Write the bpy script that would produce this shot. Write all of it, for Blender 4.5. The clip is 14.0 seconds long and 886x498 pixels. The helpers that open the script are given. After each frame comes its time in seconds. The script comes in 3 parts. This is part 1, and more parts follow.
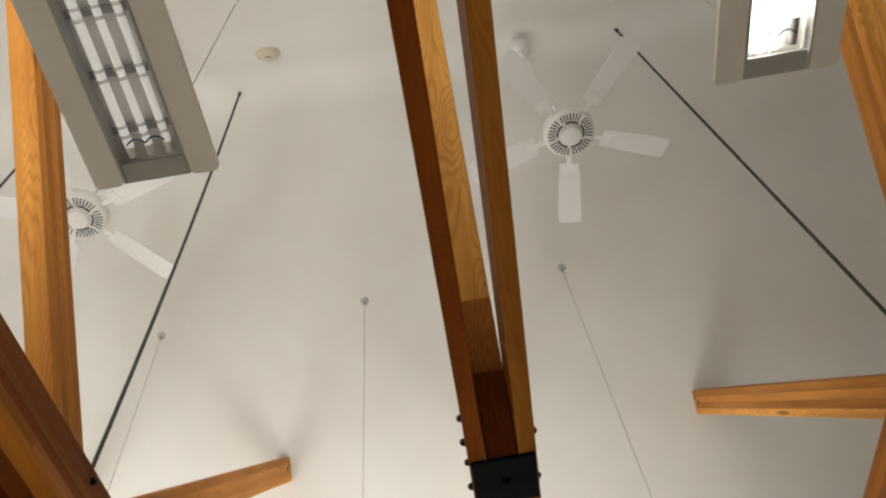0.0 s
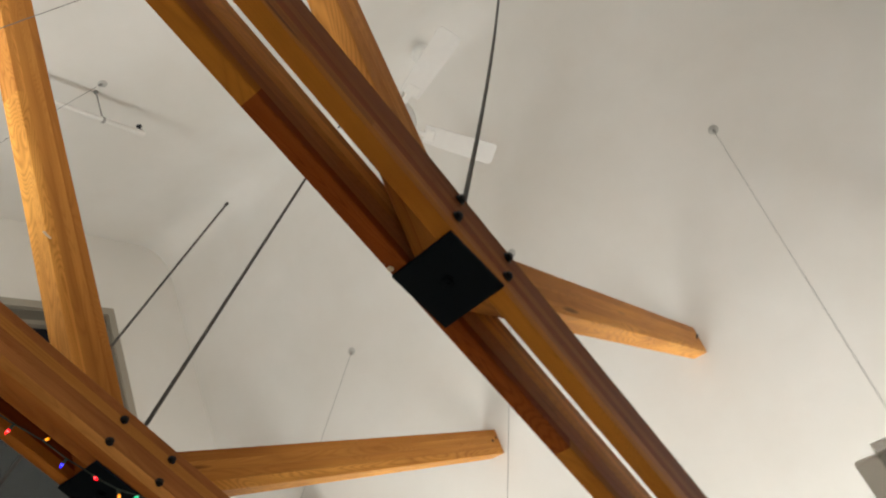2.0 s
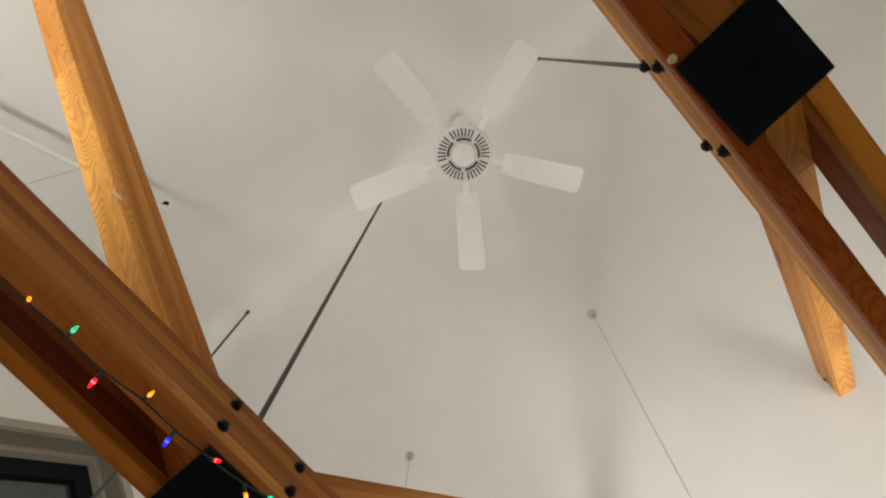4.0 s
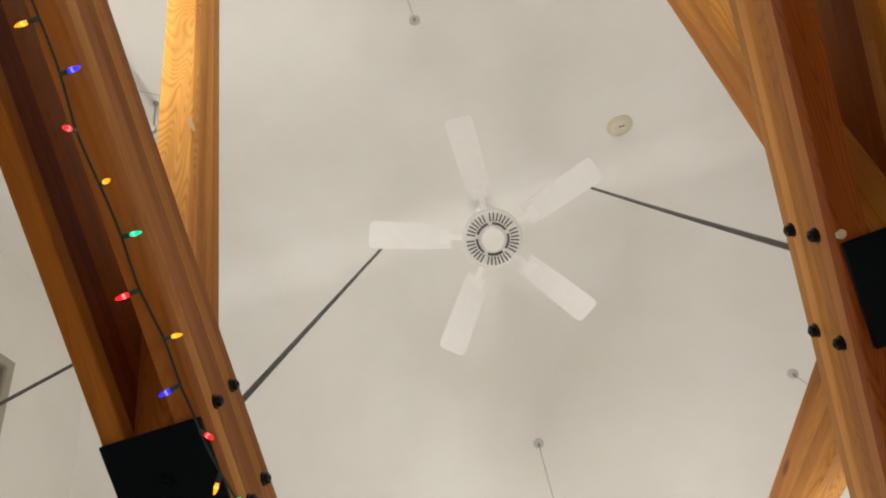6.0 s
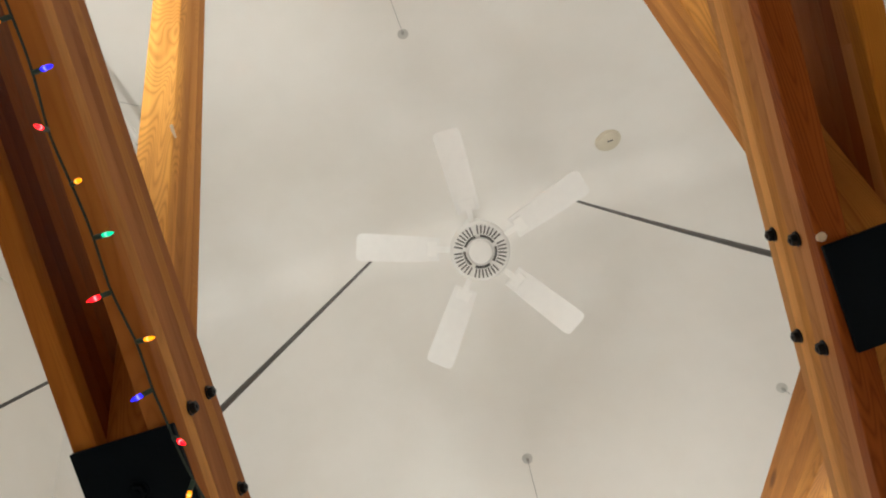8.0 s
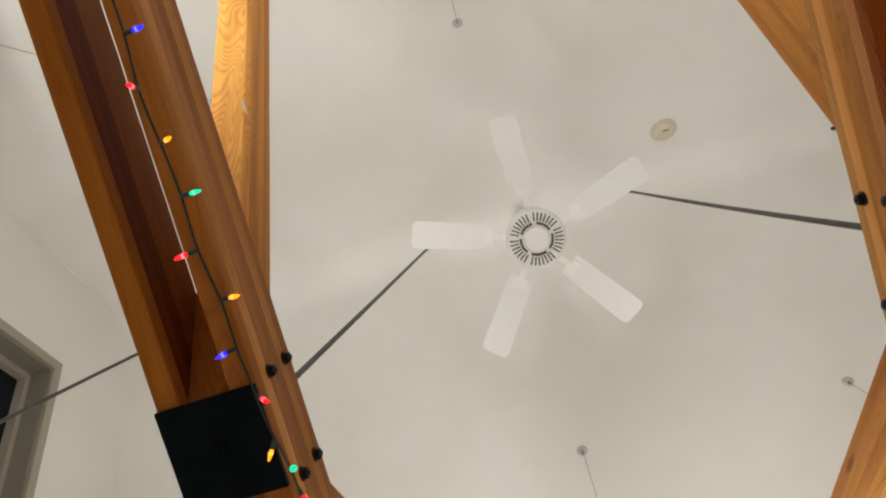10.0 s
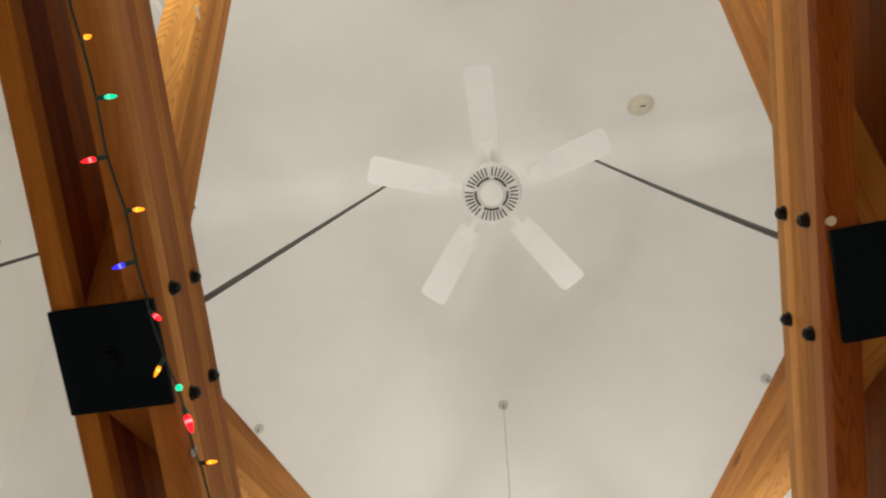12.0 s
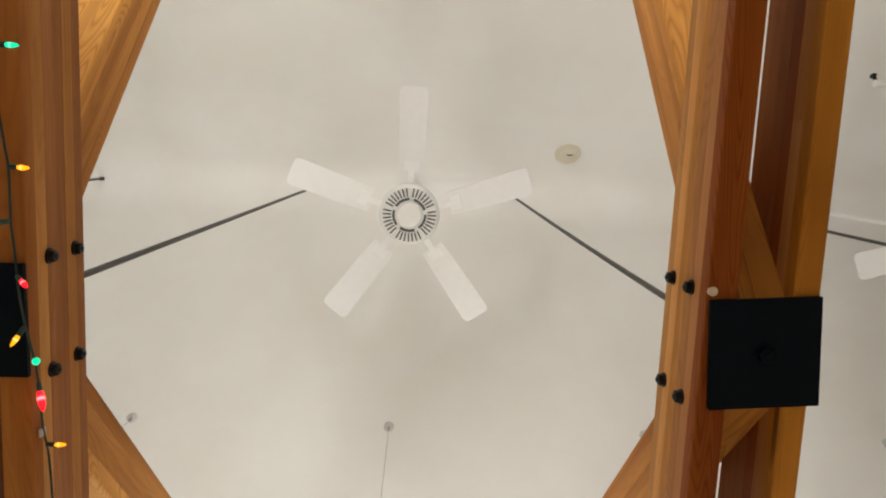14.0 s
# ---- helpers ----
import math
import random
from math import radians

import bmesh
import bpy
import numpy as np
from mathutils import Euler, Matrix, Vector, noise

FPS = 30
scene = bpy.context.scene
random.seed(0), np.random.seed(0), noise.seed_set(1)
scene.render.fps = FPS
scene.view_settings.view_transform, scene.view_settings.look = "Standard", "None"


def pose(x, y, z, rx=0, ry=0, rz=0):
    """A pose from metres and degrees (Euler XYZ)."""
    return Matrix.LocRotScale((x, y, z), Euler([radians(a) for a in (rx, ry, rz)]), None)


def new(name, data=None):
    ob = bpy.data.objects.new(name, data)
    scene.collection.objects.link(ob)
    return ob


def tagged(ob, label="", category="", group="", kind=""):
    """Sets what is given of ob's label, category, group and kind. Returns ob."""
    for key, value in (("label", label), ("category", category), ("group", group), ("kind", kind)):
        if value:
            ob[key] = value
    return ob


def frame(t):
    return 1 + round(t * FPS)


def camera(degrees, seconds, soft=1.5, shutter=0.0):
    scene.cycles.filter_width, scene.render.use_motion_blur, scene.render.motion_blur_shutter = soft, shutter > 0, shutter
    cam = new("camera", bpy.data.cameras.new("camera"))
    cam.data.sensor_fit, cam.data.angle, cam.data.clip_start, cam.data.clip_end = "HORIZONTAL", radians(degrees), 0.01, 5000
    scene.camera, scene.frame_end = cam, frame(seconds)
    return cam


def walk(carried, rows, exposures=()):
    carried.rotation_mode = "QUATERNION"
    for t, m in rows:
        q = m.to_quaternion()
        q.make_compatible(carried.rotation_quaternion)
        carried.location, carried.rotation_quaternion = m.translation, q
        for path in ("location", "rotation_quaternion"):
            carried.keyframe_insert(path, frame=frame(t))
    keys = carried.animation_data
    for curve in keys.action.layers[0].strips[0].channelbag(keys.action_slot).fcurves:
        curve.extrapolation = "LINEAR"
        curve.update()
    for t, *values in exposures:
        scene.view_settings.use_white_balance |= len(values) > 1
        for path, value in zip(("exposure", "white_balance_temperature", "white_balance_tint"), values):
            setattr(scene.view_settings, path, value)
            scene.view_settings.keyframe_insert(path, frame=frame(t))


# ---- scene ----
cam = camera(62.0, 14.0, soft=2.0, shutter=0.2)
PATH = [
    (0, -0.113, -1.870, 1.385, 147.19, 5.48, 7.94),
    (0.2, -0.159, -1.783, 1.361, 148.88, 4.61, 10.77),
    (0.5, -0.222, -1.646, 1.325, 150.67, 0.22, 16.99),
    (1, -0.429, -1.351, 1.310, 150.05, -5.61, 22.09),
    (1.5, -0.665, -1.061, 1.351, 150.78, -6.39, 27.40),
    (2, -0.742, -0.682, 1.326, 151.06, -5.26, 37.97),
    (2.2, -0.806, -0.579, 1.326, 150.69, -5.04, 43.24),
    (2.5, -0.960, -0.488, 1.330, 151.91, -3.12, 50.11),
    (3, -1.276, -0.426, 1.402, 157.51, -1.07, 59.47),
    (3.3, -1.453, -0.411, 1.388, 159.29, 0.36, 61.36),
    (3.5, -1.609, -0.375, 1.393, 161.26, 0.06, 57.17),
    (3.7, -1.713, -0.362, 1.460, 163.12, -0.55, 50.25),
    (5.8, -2.133, -0.451, 1.613, 172.75, -1.67, 16.80),
    (6, -2.131, -0.434, 1.600, 172.71, -1.59, 16.63),
    (6.5, -2.126, -0.388, 1.606, 172.77, -1.04, 17.04),
    (7, -2.114, -0.399, 1.609, 172.93, -0.70, 17.12),
    (9.3, -2.132, -0.398, 1.613, 176.41, -2.63, 15.61),
    (9.5, -2.165, -0.390, 1.606, 176.54, -3.33, 15.75),
    (10, -2.200, -0.348, 1.610, 174.29, -4.29, 16.79),
    (10.5, -2.194, -0.305, 1.601, 170.58, -5.03, 18.97),
    (11, -2.249, -0.353, 1.582, 167.69, -6.76, 20.61),
    (11.2, -2.248, -0.366, 1.577, 167.13, -8.53, 20.41),
    (11.3, -2.246, -0.368, 1.576, 167.22, -9.01, 19.79),
    (11.5, -2.236, -0.369, 1.575, 167.82, -8.27, 17.17),
    (11.7, -2.189, -0.364, 1.591, 168.73, -6.09, 13.11),
    (11.8, -2.154, -0.359, 1.605, 169.16, -4.94, 10.97),
    (12, -2.098, -0.354, 1.627, 170.07, -3.25, 7.24),
    (12.5, -2.073, -0.355, 1.635, 171.53, -0.20, 2.87),
    (13, -2.074, -0.348, 1.634, 172.07, 0.79, 1.77),
    (13.5, -2.067, -0.348, 1.635, 172.07, 1.17, 0.28),
    (14, -2.062, -0.349, 1.634, 171.80, 1.59, -2.69),
]
walk(cam, [(t, pose(*place)) for t, *place in PATH], [(0, -0.12), (0.5, 0.02), (1.0, -0.08), (1.5, -0.23), (2.0, -0.32), (3.0, -0.40), (3.7, -0.43), (5.8, -0.08), (9.3, -0.09), (11, -0.22), (11.5, -0.18), (12.5, -0.09), (14, -0.04)])

# ---- world: night outside the window ----
world = bpy.data.worlds.new("night")
world.use_nodes = True
world.node_tree.nodes["Background"].inputs[0].default_value = (0.012, 0.014, 0.014, 1)
world.node_tree.nodes["Background"].inputs[1].default_value = 1.0
scene.world = world

# ---- plan, in metres: x along the ridge, y across the hall ----
# a flat strip along the ridge, then 45 degree slopes
RIDGE, SLOPE, FLAT = 6.83, 1.01, 0.12
HALF, WEST, EAST = 4.0, -5.17, 4.6
EAVES = RIDGE - SLOPE * (HALF - FLAT)
# centre of each truss, how far its rod stands off the centre at the plate and at the ridge, and the rod's bow
TRUSSES = ((1.463, (-0.030, 0.022), 0), (-0.03, (-0.006, 0.074), 0), (-1.4415, (-0.004, 0.037), 0.0135), (-2.836, (0.005, 0.016), 0), (-4.265, (0, 0), 0))
BAYS = (0.745, -0.715, -2.186, -3.622)
# the struts' offset from the centre, width and tone, how far the north one leans at its head; offset and turn of the plate
STRUTS = ((0.0, 0.098, 0.95, 0.028), (0.001, 0.098, 0.64, 0.036), (0.008, 0.089, 1.04, 0.014), (0.0, 0.098, 0.92, -0.012), (0.0, 0.098, 1.0, 0))
PLATE_OFF = ((0, 0, 0), (0, 0, 0), (0.0045, -0.006, -4.5), (0.007, -0.012, -1), (0, 0, 0))
CHORD_Z, CHORD_H, CHORD_W, GAP = 2.9, 0.221, 0.054, 0.102
FIXTURE_Z = 3.01
FIXTURE_OFF = (0.005, -0.031, 0.0, 0.0)
UP_WATTS = {(0, -1): 7, (0, 1): 13.5, (1, -1): 19, (1, 1): 22.5, (2, -1): 21, (2, 1): 16.7, (3, -1): 40, (3, 1): 36}
DOWN_WATTS = {(0, -1): 5}
LAMP = (0.968, 0.985, 0.942)


def ceil_z(y):
    return RIDGE - SLOPE * max(0.0, abs(y) - FLAT)


# uplight of each hanging fixture
for (bay, side), watts in UP_WATTS.items():
    lamp = bpy.data.lights.new("uplight", "AREA")
    lamp.shape, lamp.size, lamp.size_y, lamp.energy, lamp.color = "RECTANGLE", 0.09, 2.3, watts, LAMP
    ob = new("uplight", lamp)
    ob.matrix_world = pose(BAYS[bay], side * 2.37, FIXTURE_Z + 0.075, 180, 0, 0)
    if (bay, side) != (1, -1):
        lamp = bpy.data.lights.new("downlight", "AREA")
        lamp.shape, lamp.size, lamp.size_y, lamp.energy, lamp.color = "RECTANGLE", 0.12, 2.3, DOWN_WATTS.get((bay, side), 16), LAMP
        lamp.spread = math.radians(100)
        new("downlight", lamp).matrix_world = pose(BAYS[bay], side * 2.37, FIXTURE_Z + 0.002)


# ---- materials ----
class Mat:
    def __init__(self, name, rough=0.5, metal=0.0):
        self.m = bpy.data.materials.new(name)
        self.m.use_nodes = True
        self.t = self.m.node_tree
        self.b = self.t.nodes["Principled BSDF"]
        self.b.inputs["Roughness"].default_value = rough
        self.b.inputs["Metallic"].default_value = metal
        self.coord = self.t.nodes.new("ShaderNodeTexCoord").outputs["Object"]
        self.rnd = self.t.nodes.new("ShaderNodeObjectInfo").outputs["Random"]

    def link(self, a, b):
        self.t.links.new(a, b)

    def put(self, sock, v):
        if isinstance(v, bpy.types.NodeSocket):
            self.link(v, sock)
        else:
            sock.default_value = v

    def math(self, op, a, b=0.0, c=0.0):
        n = self.t.nodes.new("ShaderNodeMath")
        n.operation = op
        for s, v in zip(n.inputs, (a, b, c)):
            self.put(s, v)
        return n.outputs[0]

    def vec(self, x, y, z):
        n = self.t.nodes.new("ShaderNodeCombineXYZ")
        for s, v in zip(n.inputs, (x, y, z)):
            self.put(s, v)
        return n.outputs[0]

    def split(self, v):
        n = self.t.nodes.new("ShaderNodeSeparateXYZ")
        self.link(v, n.inputs[0])
        return n.outputs

    def noise(self, vector, scale, detail=3.0, rough=0.55, distortion=0.0):
        n = self.t.nodes.new("ShaderNodeTexNoise")
        self.link(vector, n.inputs["Vector"])
        for k, v in (("Scale", scale), ("Detail", detail), ("Roughness", rough), ("Distortion", distortion)):
            n.inputs[k].default_value = v
        return n.outputs["Fac"]

    def white(self, vector):
        n = self.t.nodes.new("ShaderNodeTexWhiteNoise")
        self.link(vector, n.inputs["Vector"])
        return n.outputs["Value"]

    def ramp(self, fac, *stops):
        n = self.t.nodes.new("ShaderNodeValToRGB")
        self.link(fac, n.inputs[0])
        e = n.color_ramp.elements
        while len(e) < len(stops):
            e.new(0.5)
        for el, (p, c) in zip(e, stops):
            el.position, el.color = p, (*c, 1)
        return n.outputs["Color"]

    def mix(self, fac, a, b, mode="MIX"):
        n = self.t.nodes.new("ShaderNodeMix")
        n.data_type, n.blend_type = "RGBA", mode
        self.put(n.inputs[0], fac)
        for s, v in ((n.inputs[6], a), (n.inputs[7], b)):
            self.put(s, v if isinstance(v, bpy.types.NodeSocket) else (*v, 1))
        return n.outputs[2]

    def color(self, v):
        self.put(self.b.inputs["Base Color"], v if isinstance(v, bpy.types.NodeSocket) else (*v, 1))
        return self

    def bump(self, height, strength=0.2, distance=0.002):
        n = self.t.nodes.new("ShaderNodeBump")
        n.inputs["Strength"].default_value, n.inputs["Distance"].default_value = strength, distance
        self.link(height, n.inputs["Height"])
        self.link(n.outputs[0], self.b.inputs["Normal"])
        return self


def wood_material():
    # varnished fir lamination: the object's own colour, wavy growth rings and grain along local x
    w = Mat("varnished_laminated_fir", 0.36)
    x, y, z = w.split(w.coord)
    info = [n for n in w.t.nodes if n.type == "OBJECT_INFO"][0]
    seed = w.math("MULTIPLY", w.rnd, 61.0)
    along = w.math("ADD", x, seed)
    # growth rings: contours of a long, stretched field, thin late wood lines on pale early wood
    field = w.noise(w.vec(w.math("MULTIPLY", along, 0.75), w.math("MULTIPLY_ADD", y, 6.0, seed), w.math("MULTIPLY", z, 6.0)), 1.0, 2.0, 0.4, 0.7)
    late = w.math("POWER", w.math("MULTIPLY", w.math("PINGPONG", w.math("MULTIPLY", field, 52.0), 0.5), 2.0), 2.2)
    # flecks and pores
    fine = w.noise(w.vec(w.math("MULTIPLY", along, 2.2), w.math("MULTIPLY", y, 90.0), w.math("MULTIPLY", z, 90.0)), 2.0, 4.0, 0.6)
    patch = w.noise(w.vec(w.math("MULTIPLY", along, 1.1), w.math("MULTIPLY", y, 5.0), w.math("MULTIPLY", z, 5.0)), 1.3, 3.0)
    # broad sapwood and heartwood streaks with wavy edges
    streak = w.noise(w.vec(w.math("MULTIPLY", along, 0.40), w.math("MULTIPLY", y, 11.0), w.math("MULTIPLY", z, 15.0)), 1.0, 2.0, 0.5, 0.6)
    tone = w.ramp(streak, (0.34, (0.86, 0.80, 0.74)), (0.48, (0.98, 0.97, 0.95)), (0.58, (1.05, 1.05, 1.03)), (0.72, (1.20, 1.24, 1.22)))
    col = w.mix(1.0, info.outputs["Color"], tone, "MULTIPLY")
    col = w.mix(1.0, col, w.ramp(patch, (0.28, (0.82, 0.76, 0.70)), (0.5, (1.04, 1.03, 1.0)), (0.74, (1.20, 1.24, 1.22))), "MULTIPLY")
    col = w.mix(w.math("MULTIPLY", late, info.outputs["Alpha"]), col, w.mix(1.0, col, (0.52, 0.38, 0.32), "MULTIPLY"))
    col = w.mix(w.math("MULTIPLY", fine, 0.34), col, w.mix(1.0, col, (0.60, 0.48, 0.42), "MULTIPLY"))
    # knots with a dark rim, far apart
    v = w.t.nodes.new("ShaderNodeTexVoronoi")
    w.link(w.vec(w.math("MULTIPLY", along, 1.1), w.math("MULTIPLY", y, 7.5), w.math("MULTIPLY", z, 7.5)), v.inputs["Vector"])
    v.inputs["Scale"].default_value = 1.0
    near = w.math("SUBTRACT", v.outputs["Distance"], w.math("MULTIPLY", fine, 0.05))
    spot = w.ramp(near, (0.0, (0.75, 0.75, 0.75)), (0.035, (0.6, 0.6, 0.6)), (0.075, (0, 0, 0)))
    col = w.mix(spot, col, (0.10, 0.032, 0.012))
    w.color(col)
    w.b.inputs["Specular IOR Level"].default_value = 0.04
    w.put(w.b.inputs["Roughness"], w.math("MULTIPLY_ADD", fine, 0.22, 0.34))
    return w.bump(w.math("ADD", fine, w.math("MULTIPLY", late, 0.5)), 0.12, 0.0015).m


def paint_material(name, base, rough=0.7, stain=0.08):
    p = Mat(name, rough)
    cloud = p.noise(p.coord, 0.9, 5.0, 0.6)
    speck = p.noise(p.coord, 60.0, 3.0)
    dark = tuple(c * (1 - stain) * f for c, f in zip(base, (1.0, 0.985, 0.96)))
    p.color(p.mix(p.ramp(cloud, (0.35, (0, 0, 0)), (0.7, (1, 1, 1))), dark, base))
    return p.bump(p.math("ADD", speck, p.math("MULTIPLY", cloud, 2.0)), 0.12, 0.003).m


def plain_material(name, base, rough=0.5, metal=0.0, vary=0.12, spec=0.5):
    p = Mat(name, rough, metal)
    n = p.noise(p.coord, 25.0, 4.0)
    p.color(p.mix(n, tuple(c * (1 - vary) for c in base), tuple(min(1, c * (1 + vary)) for c in base)))
    p.put(p.b.inputs["Roughness"], p.math("MULTIPLY_ADD", n, 0.25, rough - 0.12))
    p.b.inputs["Specular IOR Level"].default_value = spec
    return p.m


def glow_material(name, base, strength):
    p = Mat(name, 0.25)
    p.color(base)
    p.b.inputs["Emission Color"].default_value = (*base, 1)
    p.b.inputs["Emission Strength"].default_value = strength
    return p.m


WOOD = wood_material()
CEILING = paint_material("white_ceiling_paint", (0.80, 0.78, 0.745), 0.8, 0.09)
PIPE = paint_material("white_pipe_paint", (0.79, 0.77, 0.735), 0.6, 0.06)
WALL = paint_material("white_wall_paint", (0.79, 0.77, 0.73), 0.75, 0.06)
FLOOR = plain_material("brown_grey_carpet", (0.38, 0.34, 0.288), 0.95, 0.0, 0.3)
STEEL = plain_material("black_painted_steel", (0.0022, 0.0050, 0.0085), 0.6, 0.0, 0.35, 0.10)
BOLT = plain_material("black_bolt_steel", (0.006, 0.007, 0.009), 0.45, 0.0, 0.3, 0.3)
ROD = plain_material("dark_steel_rod", (0.038, 0.032, 0.027), 0.5, 0.0, 0.3)
CABLE = plain_material("galvanised_cable", (0.22, 0.21, 0.20), 0.5, 0.5)
ZINC = plain_material("grey_zinc", (0.33, 0.32, 0.30), 0.5, 0.5)
EYE = plain_material("pale_grey_eye_plate", (0.50, 0.49, 0.46), 0.5, 0.0)
FAN = plain_material("white_enamel", (0.80, 0.79, 0.76), 0.35, 0.0, 0.04)
BLADE = plain_material("white_fan_blade", (0.76, 0.75, 0.725), 0.4, 0.0, 0.04)
SLOT = plain_material("dark_vent_opening", (0.11, 0.107, 0.10), 0.8)
CREAM = plain_material("aged_cream_plastic", (0.62, 0.56, 0.44), 0.5, 0.0, 0.06)
HOUSING = plain_material("grey_white_enamelled_sheet", (0.82, 0.80, 0.765), 0.45, 0.0, 0.04)
# greyer copy of the white reflector, with the unlit fixture's shade in its colour
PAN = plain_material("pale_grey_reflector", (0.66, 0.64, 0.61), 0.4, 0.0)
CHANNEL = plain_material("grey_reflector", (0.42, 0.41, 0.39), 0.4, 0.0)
# a faint glow is added to the unlit tubes so that they show white
TUBE_OFF = glow_material("dim_tube", (0.92, 0.90, 0.86), 0.38)
TUBE_ON = glow_material("lit_tube", (1.0, 0.96, 0.90), 9.0)
LEAD = plain_material("blue_lead_insulation", (0.02, 0.025, 0.08), 0.5)
BAR = plain_material("grey_bracket_bar", (0.26, 0.25, 0.24), 0.5)
BRACKET = plain_material("translucent_grey_bracket", (0.60, 0.58, 0.55), 0.35, 0.0, 0.05)
BRACKET.node_tree.nodes["Principled BSDF"].inputs["Alpha"].default_value = 0.55
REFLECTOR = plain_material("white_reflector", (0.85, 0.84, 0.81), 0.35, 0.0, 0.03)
TAUPE = paint_material("taupe_window_paint", (0.36, 0.325, 0.265), 0.55, 0.1)
SASH = plain_material("black_window_frame", (0.008, 0.009, 0.013), 0.6, 0.0, 0.2, 0.12)
# darker copy of the taupe: shade of the downward-facing reveal put into the colour
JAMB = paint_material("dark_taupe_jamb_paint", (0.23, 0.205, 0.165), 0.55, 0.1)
CORD = plain_material("dark_green_cord", (0.018, 0.035, 0.026), 0.5)
SOCKET = plain_material("green_lamp_socket", (0.020, 0.050, 0.036), 0.45)
PALE = plain_material("pale_raw_wood", (0.78, 0.62, 0.44), 0.6, 0.0, 0.1)
CLEAR = plain_material("clear_clip", (0.6, 0.6, 0.58), 0.3)
def bulb_material(name, base, strength, pale=0.6):
    # the diode sits low in the coloured cap and shows almost white
    p = Mat(name, 0.25)
    p.color(base)
    x, y, z = p.split(p.coord)
    core = p.math("SUBTRACT", 1.0, p.math("MULTIPLY", p.math("ABSOLUTE", p.math("SUBTRACT", z, 0.009)), 210.0))
    core = p.math("POWER", p.math("MAXIMUM", core, 0.0), 2.0)
    glow = p.mix(p.math("MULTIPLY", core, pale), base, tuple(0.55 + 0.45 * c for c in base))
    p.put(p.b.inputs["Emission Color"], glow)
    p.put(p.b.inputs["Emission Strength"], p.math("MULTIPLY_ADD", core, strength * 0.6, strength))
    return p.m


BULBS = {
    "red": bulb_material("red_bulb", (1.0, 0.004, 0.010), 4.0, 0.22),
    "yellow": bulb_material("yellow_bulb", (1.0, 0.33, 0.002), 1.7, 0.25),
    "green": bulb_material("green_bulb", (0.0, 0.72, 0.36), 1.1, 0.5),
    "blue": bulb_material("blue_bulb", (0.012, 0.012, 1.0), 3.0, 0.22),
}


def glass_material():
    g = Mat("dark_window_glass", 0.03)
    g.color((0.85, 0.9, 0.88))
    g.b.inputs["Transmission Weight"].default_value = 1.0
    g.b.inputs["IOR"].default_value = 1.5
    return g.m


GLASS = glass_material()


# ---- mesh helpers ----
def mesh_object(name, bm, material, smooth=False):
    me = bpy.data.meshes.new(name)
    bmesh.ops.recalc_face_normals(bm, faces=bm.faces)
    if smooth:
        for f in bm.faces:
            f.smooth = True
        for e in bm.edges:
            if len(e.link_faces) == 2 and e.calc_face_angle() > 0.6:
                e.smooth = False
    bm.to_mesh(me)
    bm.free()
    me.materials.append(material)
    return new(name, me)


def part(name, bm, material, parent, label="", m=None, smooth=False):
    ob = mesh_object(name, bm, material, smooth)
    ob.parent = parent
    if m is not None:
        ob.matrix_local = m
    return tagged(ob, label)


def again(src, parent, m, name=None):
    # one more object on the same mesh
    ob = new(name or src.name.split(".")[0], src.data)
    ob.parent = parent
    ob.matrix_local = m
    return ob


def thing(name, at, label, category, group="", kind=""):
    ob = new(name)
    ob.empty_display_size = 0.1
    ob.matrix_world = at if isinstance(at, Matrix) else Matrix.Translation(at)
    return tagged(ob, label, category, group, kind)


def box(sx, sy, sz, at=(0, 0, 0), bevel=0.0, bm=None):
    bm = bm or bmesh.new()
    r = bmesh.ops.create_cube(bm, size=1.0, matrix=Matrix.Translation(at) @ Matrix.Diagonal((sx, sy, sz, 1)))
    if bevel:
        edges = list({e for v in r["verts"] for e in v.link_edges})
        bmesh.ops.bevel(bm, geom=edges, offset=bevel, segments=2, affect="EDGES", profile=0.5)
    return bm


def lathe(profile, n=24, bm=None, m=Matrix()):
    # rings of (radius, z) round z; radius 0 closes an end
    bm = bm or bmesh.new()
    rings = []
    for r, z in profile:
        if r < 1e-6:
            rings.append([bm.verts.new(m @ Vector((0, 0, z)))])
        else:
            rings.append([bm.verts.new(m @ Vector((r * math.cos(a), r * math.sin(a), z))) for a in (2 * math.pi * i / n for i in range(n))])
    for p, q in zip(rings, rings[1:]):
        for i in range(n):
            j = (i + 1) % n
            if len(p) == 1 and len(q) == 1:
                continue
            if len(p) == 1:
                bm.faces.new((p[0], q[i], q[j]))
            elif len(q) == 1:
                bm.faces.new((p[i], p[j], q[0]))
            else:
                bm.faces.new((p[i], p[j], q[j], q[i]))
    return bm


def prism(points, thickness, bm=None, bevel=0.0, m=Matrix()):
    # polygon of (u, v) in the local x-z plane, thickness along y, centred
    bm = bm or bmesh.new()
    a = [bm.verts.new(m @ Vector((u, -thickness / 2, v))) for u, v in points]
    b = [bm.verts.new(m @ Vector((u, thickness / 2, v))) for u, v in points]
    faces = [bm.faces.new(a), bm.faces.new(b[::-1])]
    for i in range(len(a)):
        j = (i + 1) % len(a)
        faces.append(bm.faces.new((a[i], b[i], b[j], a[j])))
    if bevel:
        edges = list({e for f in faces for e in f.edges})
        bmesh.ops.bevel(bm, geom=edges, offset=bevel, segments=2, affect="EDGES", profile=0.5)
    return bm


